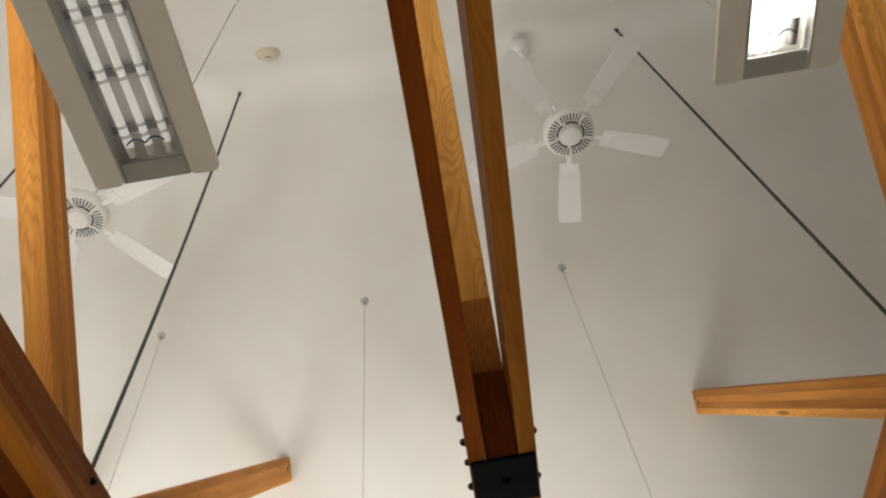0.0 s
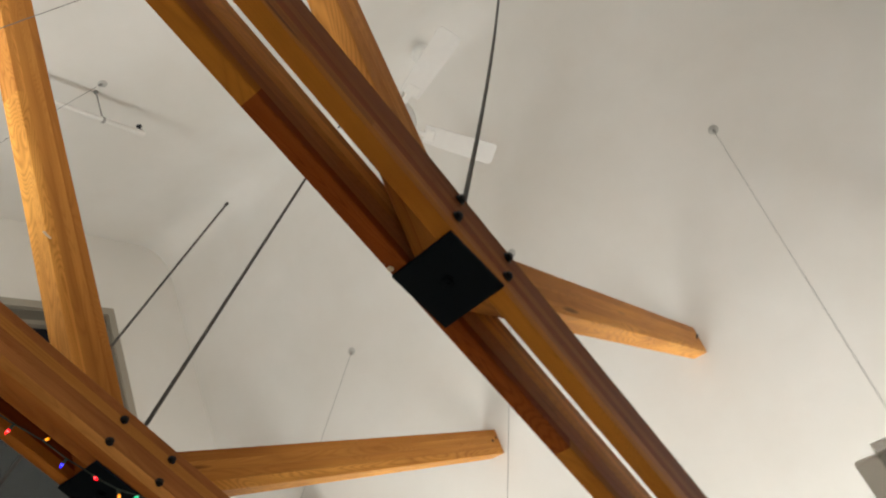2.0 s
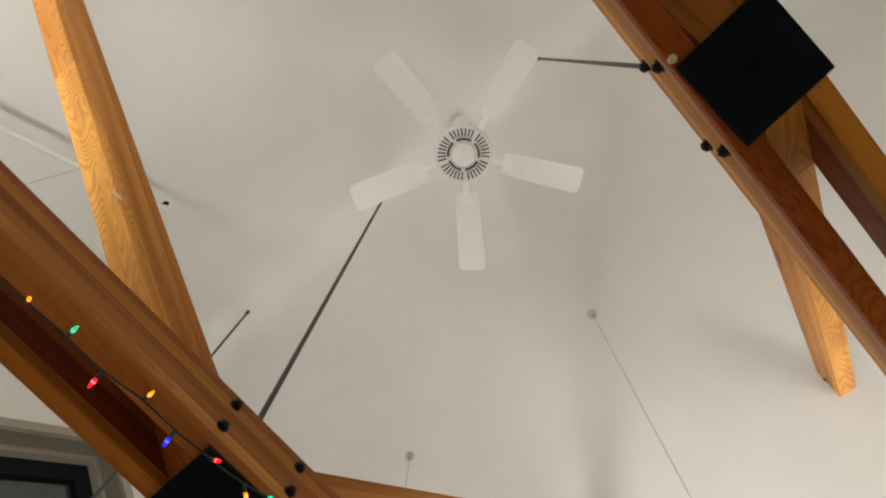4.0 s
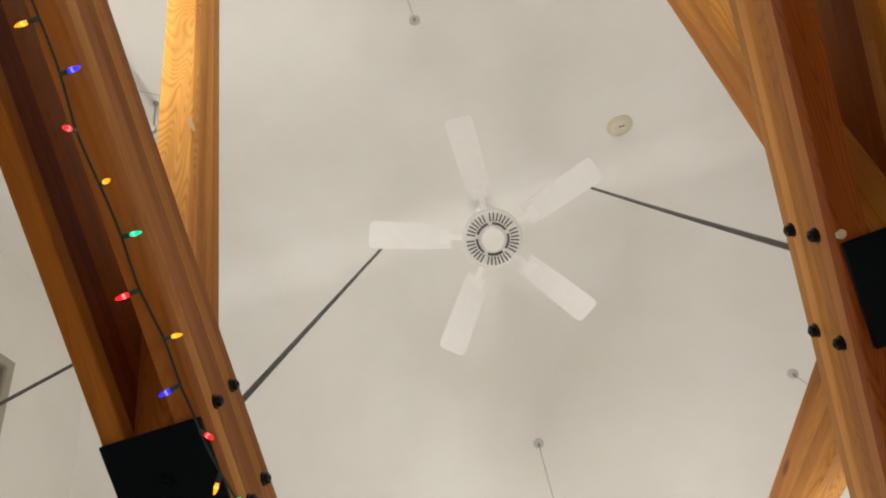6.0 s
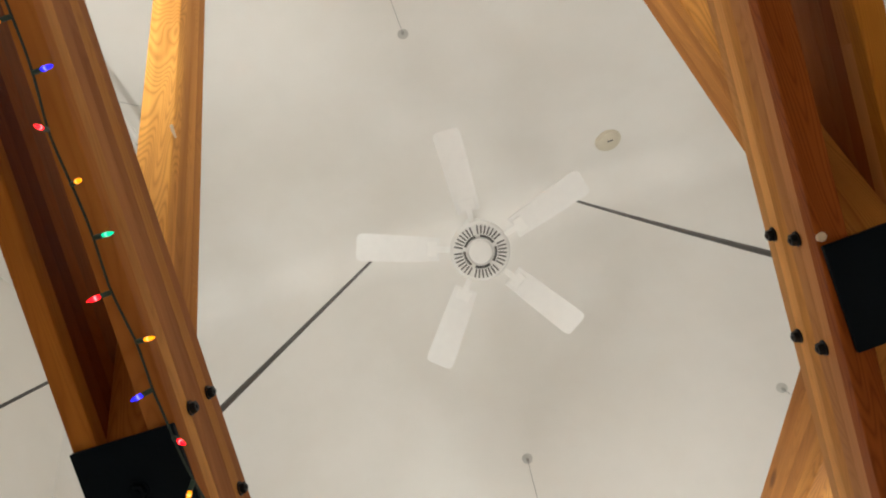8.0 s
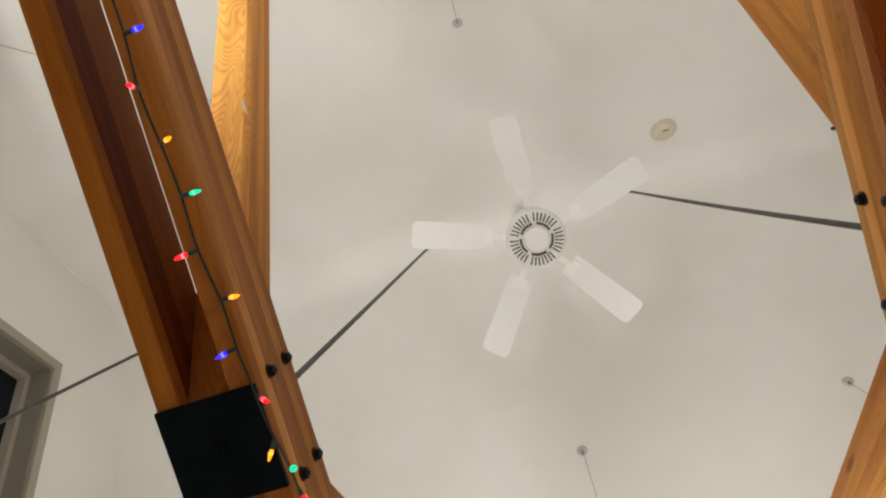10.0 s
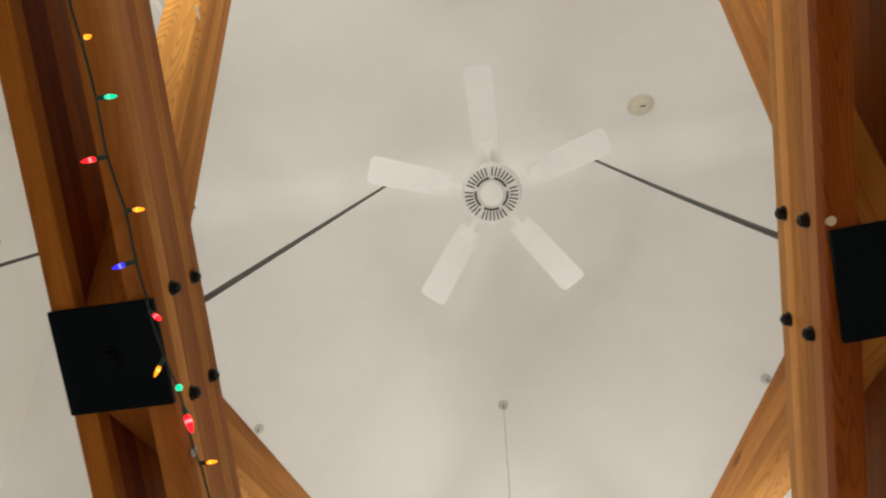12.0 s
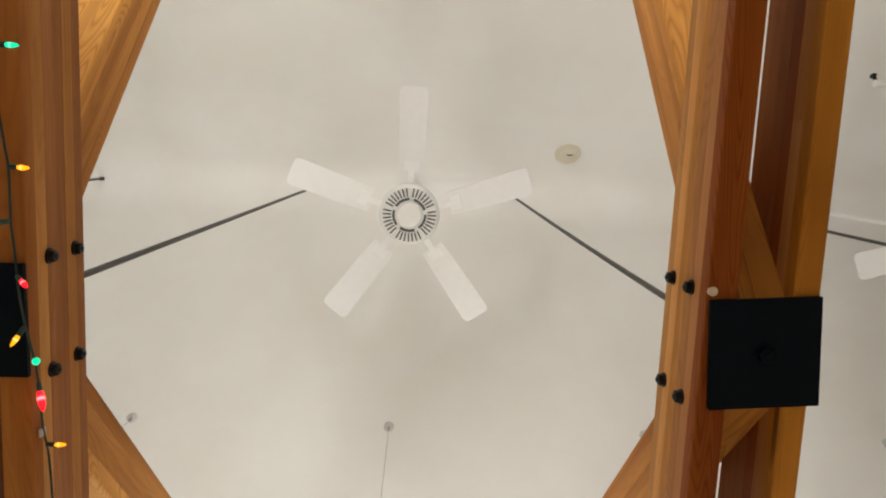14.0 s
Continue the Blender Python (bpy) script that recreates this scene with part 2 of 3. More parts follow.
def tube(path, radius, n=8, bm=None):
    bm = bm or bmesh.new()
    pts = [Vector(p) for p in path]
    rings = []
    for i, p in enumerate(pts):
        d = (pts[min(i + 1, len(pts) - 1)] - pts[max(i - 1, 0)]).normalized()
        q = d.to_track_quat("Z", "Y").to_matrix()
        rings.append([bm.verts.new(p + q @ Vector((radius * math.cos(a), radius * math.sin(a), 0))) for a in (2 * math.pi * k / n for k in range(n))])
    for p, q in zip(rings, rings[1:]):
        for k in range(n):
            bm.faces.new((p[k], p[(k + 1) % n], q[(k + 1) % n], q[k]))
    bm.faces.new(rings[0][::-1])
    bm.faces.new(rings[-1])
    return bm


# ---- structure ----
def build_shell():
    floor = mesh_object("floor", box(EAST - WEST + 0.4, 2 * HALF + 0.4, 0.2, ((EAST + WEST) / 2, 0, -0.1)), FLOOR)
    tagged(floor, "brown-grey carpeted hall floor", "floor", kind="structure")
    # gabled ceiling, 12 cm thick, one mesh
    run = HALF + 0.1
    low = ceil_z(run)
    # the plaster rounds over the narrow ridge
    soft = [(0.25, ceil_z(0.25)), (0.20, ceil_z(0.20)), (0.16, 6.785), (0.11, 6.815), (0.06, 6.830)]
    under = [(-run, low)] + [(-y, z) for y, z in soft] + [(0, 6.835)] + soft[::-1] + [(run, low)]
    bm = prism(under + [(run, low + 0.2), (0, RIDGE + 0.3), (-run, low + 0.2)], EAST - WEST + 0.4)
    bmesh.ops.transform(bm, matrix=Matrix.Translation(((EAST + WEST) / 2, 0, 0)) @ pose(0, 0, 0, 0, 0, 90), verts=bm.verts)
    tagged(mesh_object("ceiling", bm, CEILING, True), "white painted gabled plaster ceiling with a narrow flat ridge", "ceiling", kind="structure")
    for name, side in (("wall_north", 1), ("wall_south", -1)):
        ob = mesh_object(name, box(EAST - WEST, 0.15, EAVES + 0.02, ((EAST + WEST) / 2, side * (HALF + 0.075), (EAVES + 0.02) / 2)), WALL)
        tagged(ob, "plain white painted side wall", "wall", kind="structure")
    gable = [(-HALF, 0), (HALF, 0), (HALF, EAVES + 0.1), (FLAT, RIDGE + 0.1), (-FLAT, RIDGE + 0.1), (-HALF, EAVES + 0.1)]
    bm = prism(gable, 0.15)
    bmesh.ops.transform(bm, matrix=Matrix.Translation((EAST + 0.075, 0, 0)) @ pose(0, 0, 0, 0, 0, 90), verts=bm.verts)
    tagged(mesh_object("wall_east", bm, WALL), "plain white painted gable wall", "wall", kind="structure")


WIN_TOP, WIN_HALF, WIN_SILL, REVEAL = 5.885, 1.75, 1.0, 0.19


def window_outline(grow):
    # peaked outline parallel to the roof, grown outwards by a border
    k = math.hypot(1, SLOPE)
    half, top = WIN_HALF + grow, WIN_TOP + grow * k
    return [(-half, WIN_SILL - grow), (half, WIN_SILL - grow), (half, top - SLOPE * half), (0.002, top), (-0.002, top), (-half, top - SLOPE * half)]


def frame_ring(outer, inner, x0, x1):
    # a ring between two outlines on the gable wall, from x0 to x1
    bm = bmesh.new()
    loops = []
    for pts, x in ((outer, x0), (outer, x1), (inner, x1), (inner, x0)):
        loops.append([bm.verts.new((x, y, z)) for y, z in pts])
    for a, b in zip(loops, loops[1:] + loops[:1]):
        for i in range(len(a)):
            j = (i + 1) % len(a)
            bm.faces.new((a[i], a[j], b[j], b[i]))
    return bm


def build_west_wall():
    outer = [(-HALF, 0), (HALF, 0), (HALF, EAVES + 0.1), (FLAT, RIDGE + 0.1), (-FLAT, RIDGE + 0.1), (-HALF, EAVES + 0.1)]
    wall = mesh_object("wall_west", frame_ring(outer, window_outline(0), WEST, WEST - 0.3), WALL)
    tagged(wall, "white painted gable wall with a peaked window", "wall", kind="structure")
    win = thing("window_1", (0, 0, 0), "tall peaked gable window, taupe casing, black frame, night outside", "window", kind="structure")
    part("casing", frame_ring(window_outline(0.055), window_outline(-0.004), WEST + 0.018, WEST + 0.002), TAUPE, win, "taupe painted casing")
    part("window_reveal", frame_ring(window_outline(-0.003), window_outline(-0.02), WEST + 0.001, WEST - REVEAL), JAMB, win, "taupe reveal with its shade in the colour")
    part("window_stop", frame_ring(window_outline(-0.018), window_outline(-0.055), WEST - 0.13, WEST - REVEAL), TAUPE, win)
    part("window_frame", frame_ring(window_outline(-0.02), window_outline(-0.17), WEST - REVEAL - 0.001, WEST - REVEAL - 0.06), SASH, win, "black sash frame")
    bm = bmesh.new()
    pts = window_outline(-0.15)
    a = [bm.verts.new((WEST - REVEAL - 0.035, y, z)) for y, z in pts]
    b = [bm.verts.new((WEST - REVEAL - 0.043, y, z)) for y, z in pts]
    bm.faces.new(a), bm.faces.new(b[::-1])
    for i in range(len(a)):
        j = (i + 1) % len(a)
        bm.faces.new((a[i], a[j], b[j], b[i]))
    part("pane", bm, GLASS, win, "dark glass mirroring the room")


# ---- trusses ----
# fir tones, and the laminations of each truss from the bottom up: x+ chord, x- chord;
# a list gives lengths: where along the hall each ends, and its tone
# the darkest tone holds the shade between two chords as well as red fir
GOLD, ORANGE, BROWN, RED = (0.64, 0.305, 0.075), (0.52, 0.205, 0.030), (0.40, 0.152, 0.036), (0.36, 0.096, 0.018)
PLUM, GAP_DARK, UMBER, ROSE = (0.29, 0.100, 0.032), (0.19, 0.042, 0.011), (0.30, 0.082, 0.014), (0.44, 0.178, 0.060)
TAN, ROSY = (0.75, 0.385, 0.125), (0.43, 0.178, 0.062)
CHORDS = (
    ((BROWN, ROSE, BROWN, ORANGE, BROWN, ROSE), (UMBER, BROWN, ROSE, BROWN, ORANGE, BROWN)),
    (((0.44, 0.178, 0.034), BROWN, PLUM, BROWN, PLUM, PLUM), (UMBER, TAN, GOLD, TAN, ROSE, TAN)),
    (
        ((0.55, 0.218, 0.032), [(-0.42, (0.48, 0.190, 0.045)), (1.3, (0.52, 0.220, 0.068)), (3.74, (0.38, 0.145, 0.044))], (0.27, 0.078, 0.020), (0.33, 0.120, 0.036), PLUM, PLUM),
        ([(-0.97, UMBER), (-0.64, ORANGE), (0.63, RED), (3.74, ORANGE)], (0.50, 0.215, 0.078), (0.54, 0.240, 0.078), (0.74, 0.355, 0.088), (0.86, 0.44, 0.14), TAN),
    ),
    (((0.52, 0.205, 0.052), (0.64, 0.310, 0.090), ROSY, ROSY, (0.58, 0.270, 0.072), (0.38, 0.150, 0.050)), ((0.43, 0.150, 0.026), GAP_DARK, GAP_DARK, UMBER, PLUM, PLUM)),
    ((BROWN, ROSE, BROWN, ORANGE, BROWN, ROSE), (BROWN, ORANGE, BROWN, ROSE, BROWN, ORANGE)),
)
STRUT_TINTS = ((0.80, 0.395, 0.098), (0.53, 0.228, 0.054), (0.60, 0.270, 0.066), (0.50, 0.210, 0.050))
# tones along the struts' lowest lamination, north and south: where each ends, and its tone;
# the redder feet put the shade between the chords into the colour
STRUT_FEET = (
    ([], []),
    ([(0.40, (0.34, 0.120, 0.026))], [(0.33, (0.19, 0.055, 0.014)), (0.56, (0.36, 0.140, 0.033))]),
    ([(0.38, (0.62, 0.265, 0.060))], [(0.42, (0.60, 0.250, 0.056)), (9.0, (0.68, 0.315, 0.076))]),
    ([(0.40, (0.36, 0.120, 0.022))], [(0.40, (0.36, 0.120, 0.022)), (1.62, (0.84, 0.420, 0.105)), (9.0, (0.64, 0.290, 0.072))]),
    ([], []),
)
STRUT_A = math.radians(44.4)


def hex_bolt(r=0.0135, h=0.012):
    bm = lathe([(0, 0), (r * 1.25, 0), (r * 1.25, 0.003), (r, 0.003)], 16)
    lathe([(r, 0.003), (r, h * 0.85), (r * 0.85, h), (r * 0.45, h), (r * 0.40, h + 0.003), (0, h + 0.003)], 6, bm)
    return bm


def slice_between(bm, low, high, axis=2):
    # the slab of a closed mesh between two cuts across an axis
    across = Vector([1.0 if k == axis else 0.0 for k in range(3)])
    for at, keep in ((low, -1), (high, 1)):
        geom = bm.verts[:] + bm.edges[:] + bm.faces[:]
        cut = bmesh.ops.bisect_plane(bm, geom=geom, plane_co=across * at, plane_no=across * keep, clear_outer=True)
        edges = [e for e in cut["geom_cut"] if isinstance(e, bmesh.types.BMEdge)]
        if edges:
            bmesh.ops.edgeloop_fill(bm, edges=edges)
    return bm


def build_chord(t, m, width, half, layers):
    # glued laminations from the bottom up, each in one or more finger-jointed lengths; the top one carries the rest
    h = CHORD_H / len(layers)
    top = None
    for k in reversed(range(len(layers))):
        lengths = layers[k] if isinstance(layers[k], list) else [(half, layers[k])]
        y0 = -half
        for y1, tint in lengths:
            mid = -CHORD_H / 2 + (k + 0.5) * h
            bm = box(y1 - y0, width - (0.0005 if k % 2 else 0.0), h, ((y0 + y1) / 2, 0, mid))
            if k in (0, len(layers) - 1):
                # eased arrises below and above
                side = -1 if k == 0 else 1
                arris = [e for e in bm.edges if all((v.co.z - mid) * side > 0 for v in e.verts) and abs(e.verts[0].co.x - e.verts[1].co.x) > 0.01]
                bmesh.ops.bevel(bm, geom=arris, offset=0.004, segments=2, affect="EDGES", profile=0.5)
            lam = part("lamination" if top else "chord", bm, WOOD, top or t, m=None if top else m)
            lam.color = (*tint, 0.62 if tint == RED else 0.28)
            top = top or lam
            y0 = y1


def build_truss(x, rod_off, bow, chords, strut_off, strut_w, strut_tone, lean, feet, plate_off, plate_y, plate_turn):
    t = thing("roof_truss", (x, 0, CHORD_Z), "varnished laminated timber truss with black plate and steel rod", "roof truss", "roof trusses")
    off = GAP / 2 + CHORD_W / 2
    shift = {1: -0.0046 if bow else 0.0, -1: 0.0065 if plate_y < -0.01 else 0.0}
    fall = plate_y if plate_y < -0.01 else 0.0
    for s, layers in zip((1, -1), chords):
        build_chord(t, pose(s * off + shift[s], 0, CHORD_H / 2, 0, 0, 90), CHORD_W - (0.007 if s < 0 and plate_y < -0.01 else 0.005 if s > 0 and bow else 0.0), 3.74, layers)
    # sloping struts of four laminations, foot on the plate, head against the ceiling
    c, s_ = math.cos(STRUT_A), math.sin(STRUT_A)
    top0 = 0.153 if x < 1 else 0.130
    head_y = (RIDGE + SLOPE * FLAT - CHORD_Z - top0) / (0.98 + SLOPE)
    head = Vector((head_y, top0 + 0.98 * head_y))
    low = head + 0.161 * Vector((s_, -c))
    foot = (0.003 - (low.y - low.x * s_ / c)) * c / s_
    poly = [Vector((0.002, 0.003)), Vector((foot, 0.003)), low, head, Vector((0.002, top0))]
    turned = [(p.x * c + p.y * s_, -p.x * s_ + p.y * c - 0.06) for p in poly]
    lift = Matrix.Translation((0, 0, 0.06))
    low_z, high_z = min(v for u, v in turned), max(v for u, v in turned)
    base_z = turned[2][1]
    struts = []
    for yaw in (90, -90):
        m = pose(strut_off, 0, 0, 0, 0, yaw - (math.degrees(lean / head_y) if yaw > 0 else 0)) @ pose(0, 0, 0, 0, -44.4, 0) @ lift
        strut = None
        for k, tint in reversed(list(enumerate(STRUT_TINTS))):
            z0, z1 = (low_z - 1 if k == 0 else base_z + 0.0393 * k + 0.0002), (high_z + 1 if k == 3 else base_z + 0.0393 * (k + 1) - 0.0002)
            tint = [v * strut_tone for v in tint]
            u0 = -1.0
            for u1, tone in (feet[yaw < 0] if k == 0 else []) + [(9.0, tint)]:
                if u0 >= 9.0:
                    break
                bm = slice_between(prism(turned, strut_w - (0.0006 if k % 2 else 0.0), bevel=0.004), z0, z1)
                bm = slice_between(bm, u0, u1, 0)
                u0 = u1
                lam = part("lamination" if strut else "strut", bm, WOOD, strut or t, m=None if strut else m)
                lam.color = (*tone, 0.55 if k == 0 else 0.28)
                strut = strut or lam
        struts.append(strut)
    # two screws at the head of each strut, on both faces
    screw = None
    for st in struts:
        for u, v in ((-0.10, -0.075), (-0.035, -0.055)):
            a = Vector(turned[3]) + Vector((u, v))
            for s in (-1, 1):
                m = Matrix.Translation((a.x, s * strut_w / 2, a.y)) @ pose(0, 0, 0, -90 * s, 0, 0)
                if screw is None:
                    screw = part("screw", lathe([(0, 0), (0.010, 0), (0.010, 0.004), (0.006, 0.006), (0, 0.006)], 10), BOLT, st, m=m)
                else:
                    again(screw, st, m)
    plate = part("plate", box(0.2, 0.2, 0.012, (0, 0, -0.007), 0.0015), STEEL, t, "black square steel plate", m=pose(plate_off, plate_y, 0, 0, 0, plate_turn))
    part("rod_nut", hex_bolt(0.016, 0.010), STEEL, plate, m=pose(0, 0, -0.013, 180, 0, 15))
    bolt = None
    for s in (-1, 1):
        for y in (-0.105, 0.108):
            for z in (0.077, 0.178):
                m = Matrix.Translation((s * (GAP / 2 + CHORD_W) + shift[s] * (1.5 if s < 0 else 1), y + 0.75 * fall, z)) @ pose(0, 0, 0, 0, 90 * s, 0)
                if bolt is None:
                    bolt = part("bolt", hex_bolt(0.0118, 0.014), BOLT, t, "black hexagonal bolt", m=m, smooth=True)
                else:
                    again(bolt, t, m)
    top = RIDGE - CHORD_Z
    x0, x1 = rod_off
    path = []
    for k in range(21):
        u = k / 20
        swell = bow * math.sin(math.pi * u)
        path.append((x0 + (x1 - x0) * u + 0.95 * swell, fall * (1 - u) + swell * (1.3 - 0.5 * u), -0.005 + (top - 0.02) * u))
    rod = part("tie_rod", tube(path, 0.0082, 10), ROD, t, "long dark steel rod up to the ridge", smooth=True)
    part("rod_sleeve", lathe([(0, top + 0.01), (0.013, top + 0.01), (0.013, top - 0.035), (0, top - 0.035)], 12), ROD, rod, m=Matrix.Translation((x1, 0, 0)))
    if bow:
        part("wood_plug", lathe([(0, -0.002), (0.008, -0.002), (0.010, 0.002), (0, 0.002)], 12), PALE, t, "pale round wood plug", m=pose(-0.096, -0.113, 0.0))
        # a square plugged hole further along the same chord
        plug = part("square_plug", box(0.024, 0.028, 0.004, bevel=0.001), PALE, t, "pale square wood plug with a dark hole", m=pose(-0.080, -1.148, -0.001, 0, 0, 12))
        part("plug_hole", lathe([(0, -0.0035), (0.0065, -0.0035), (0.0065, -0.001), (0, -0.001)], 10), BOLT, plug)
    if abs(x + 2.836) < 0.01:
        part("peg", box(0.036, 0.008, 0.007, bevel=0.002), PALE, struts[1], "pale splintered peg", m=Matrix.Translation((0.71 * c + 0.624 * s_, strut_w / 2 + 0.001, -0.71 * s_ + 0.624 * c - 0.06)) @ pose(0, 0, 0, 0, 40, 0))
    return t


# ---- ceiling fans ----
def build_fan(x, turn):
    hub = 5.19
    f = thing("ceiling_fan", pose(x, 0, hub, 0, 0, turn), "white five-blade ceiling fan on a long downrod", "ceiling fan", "ceiling fans")
    up = RIDGE - hub
    part("canopy", lathe([(0, up + 0.01), (0.075, up - 0.06), (0.075, up - 0.085), (0.06, up - 0.12), (0.03, up - 0.15), (0, up - 0.15)], 24), FAN, f, smooth=True)
    part("downrod", lathe([(0, 0.14), (0.012, 0.14), (0.012, up - 0.12), (0, up - 0.12)], 12), FAN, f, smooth=True)
    motor = part("motor_housing", lathe([(0, 0.16), (0.03, 0.16), (0.045, 0.13), (0.11, 0.115), (0.145, 0.085), (0.15, 0.05), (0.145, 0.022), (0.132, 0.008), (0.07, 0.006), (0, 0.006)], 40), FAN, f, "white motor housing with radial vents", smooth=True)
    part("switch_cap", lathe([(0.064, 0.007), (0.064, -0.012), (0.056, -0.026), (0.03, -0.03), (0.006, -0.03), (0.006, -0.034), (0, -0.034)], 28), FAN, f, smooth=True)
    gap = None
    for k in range(5):
        m = pose(0, 0, 0.0045, 0, 0, 72 * k + 4)
        if gap is None:
            arc = [math.radians(6 + 56 * i / 10) for i in range(11)]
            ring = [(0.083 * math.cos(a), 0.083 * math.sin(a)) for a in arc] + [(0.071 * math.cos(a), 0.071 * math.sin(a)) for a in reversed(arc)]
            bm = prism(ring, 0.003)
            bmesh.ops.transform(bm, matrix=pose(0, 0, 0, 90, 0, 0), verts=bm.verts)
            gap = part("shadow_gap", bm, SLOT, motor, m=m)
        else:
            again(gap, motor, m)
    slot = None
    for k in range(5):
        for j in range(7):
            a = 72 * k + 36 + (j - 3) * 9.3
            m = pose(0, 0, 0, 0, 0, a) @ Matrix.Translation((0.109, 0, 0.0055))
            if slot is None:
                slot = part("vent_slot", box(0.042, 0.0074, 0.004, bevel=0.0015), SLOT, motor, m=m)
            else:
                again(slot, motor, m)
    # blades: rounded plan, pitched
    outline = [(0.20, -0.056), (0.30, -0.062), (0.585, -0.070), (0.606, -0.062), (0.612, -0.045), (0.612, 0.045), (0.606, 0.062), (0.585, 0.070), (0.30, 0.062), (0.20, 0.056)]
    blade = iron = None
    for k in range(5):
        m = pose(0, 0, 0.045, 0, 0, 72 * k) @ pose(0, 0, 0, 11, 0, 0)
        if blade is None:
            bm = prism(outline, 0.007)
            bmesh.ops.transform(bm, matrix=pose(0, 0, 0, 90, 0, 0), verts=bm.verts)
            blade = part("blade", bm, BLADE, f, m=m)
            bm = box(0.11, 0.03, 0.006, (0.175, 0, -0.007), 0.002)
            box(0.05, 0.075, 0.005, (0.235, 0, -0.0065), 0.002, bm)
            iron = part("blade_iron", bm, FAN, f, m=m)
        else:
            again(blade, f, m)
            again(iron, f, m)
    return f


# ---- hanging light fixtures ----
def rounded(u0, u1, v0, v1, r):
    pts = []
    for cx, cy, a0 in ((u1 - r, v0 + r, -90), (u1 - r, v1 - r, 0), (u0 + r, v1 - r, 90), (u0 + r, v0 + r, 180)):
        pts += [(cx + r * math.cos(math.radians(a0 + i * 22.5)), cy + r * math.sin(math.radians(a0 + i * 22.5))) for i in range(5)]
    return pts


def build_fixture(x, side, lit):
    label = "grey-white hanging fluorescent fixture, three tubes, " + ("lit below" if lit else "tubes unlit below, faint glow added")
    f = thing("hanging_light", pose(x, side * (1.135 if side < 0 and x > -1 else 1.225), FIXTURE_Z, 0, 0, 0 if side > 0 else 180), label, "light fixture", "hanging lights")
    L, w = 2.44, 0.149
    for s in (-1, 1):
        pts = [(u, v) for u, v in rounded(0.080, w, 0, L, 0.016)]
        bm = prism([(s * u, v) for u, v in pts], 0.012)
        bmesh.ops.transform(bm, matrix=Matrix.Translation((0, 0, 0.006)) @ pose(0, 0, 0, 90, 0, 0) @ Matrix.Diagonal((1, 1, -1, 1)), verts=bm.verts)
        part("side_wing", bm, HOUSING, f)
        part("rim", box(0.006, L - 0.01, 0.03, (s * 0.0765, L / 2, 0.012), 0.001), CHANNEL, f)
    # lit and unlit copies of one reflector; the unlit shade is in the grey
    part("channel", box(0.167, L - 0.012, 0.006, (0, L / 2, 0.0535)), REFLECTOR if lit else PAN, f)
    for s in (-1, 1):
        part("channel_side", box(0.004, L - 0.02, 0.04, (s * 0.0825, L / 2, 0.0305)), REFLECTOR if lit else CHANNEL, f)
    for y in (0.027, L - 0.027):
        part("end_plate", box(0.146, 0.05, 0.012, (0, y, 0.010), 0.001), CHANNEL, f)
    for u in (-0.045, 0, 0.045):
        rad = 0.0105 if u > 0 else 0.0088
        start = 0.13 if lit and u < 0 else 0.06 if lit else 0.085
        bm = lathe([(0, start), (rad, start), (rad, L - 0.085), (0, L - 0.085)], 14, None, pose(u, 0, 0.026, -90, 0, 0))
        tb = part("tube", bm, TUBE_ON if lit else TUBE_OFF, f, "glowing tube" if lit else "unlit white tube with a faint added glow", smooth=True)
        for y, long in ((start - 0.026 if not lit or u >= 0 else 0.065, 0.026 if not lit or u >= 0 else 0.065), (L - 0.086, 0.026)):
            part("tube_cap", lathe([(0, y), (0.0105, y), (0.0105, y + long), (0, y + long)], 14, None, pose(u, 0, 0.026, -90, 0, 0)), BAR if lit and u < 0 else REFLECTOR, tb, smooth=True)
    for a, b in ((-0.045, 0.0), (0.0, 0.045)):
        sag = [(a + (b - a) * k / 8, 0.094 + 0.012 * math.sin(math.pi * k / 8), 0.012) for k in range(9)]
        part("lead_wire", tube(sag, 0.0021, 6), LEAD, f, "thin dark blue lead wire", smooth=True)
    clip = None
    for y in np.arange(0.125, 2.4, 0.135) if not lit else ():
        bar = part("tube_bracket", box(0.146, 0.018, 0.008, (0, y, 0.040), 0.001), BAR, f)
        for u in (-0.045, 0, 0.045):
            for d in (-0.012, 0.012):
                m = Matrix.Translation((u, y + d, 0.026)) @ pose(0, 0, 0, 90, 0, 0)
                if clip is None:
                    clip = part("clip", lathe([(0.0104, -0.004), (0.0124, -0.004), (0.0124, 0.004), (0.0104, 0.004)], 14), BRACKET, bar, m=m)
                else:
                    again(clip, bar, m)
    return f


def build_hanger(x, y, foot_x):
    # eye plate on the ceiling and the wire down to a fixture, not quite plumb
    z = ceil_z(y)
    h = thing("hanging_wire", (x, y, z), "thin steel wire from a round ceiling eye to a light", "suspension wire", "suspension wires")
    tilt = math.degrees(math.atan(SLOPE)) * (1 if y > 0 else -1)
    part("eye_plate", lathe([(0, -0.004), (0.030, -0.004), (0.030, 0.006), (0.018, 0.012), (0, 0.012)], 18), EYE, h, m=pose(0, 0, 0, 180 - tilt, 0, 0), smooth=True)
    part("hook", lathe([(0, 0), (0.009, 0), (0.009, 0.03), (0.005, 0.038), (0, 0.038)], 10), ZINC, h, m=pose(0, 0, -0.006, 180, 0, 0), smooth=True)
    part("wire", tube([(0, 0, -0.03), (foot_x - x, 0, FIXTURE_Z + 0.05 - z)], 0.0014, 6), CABLE, h)


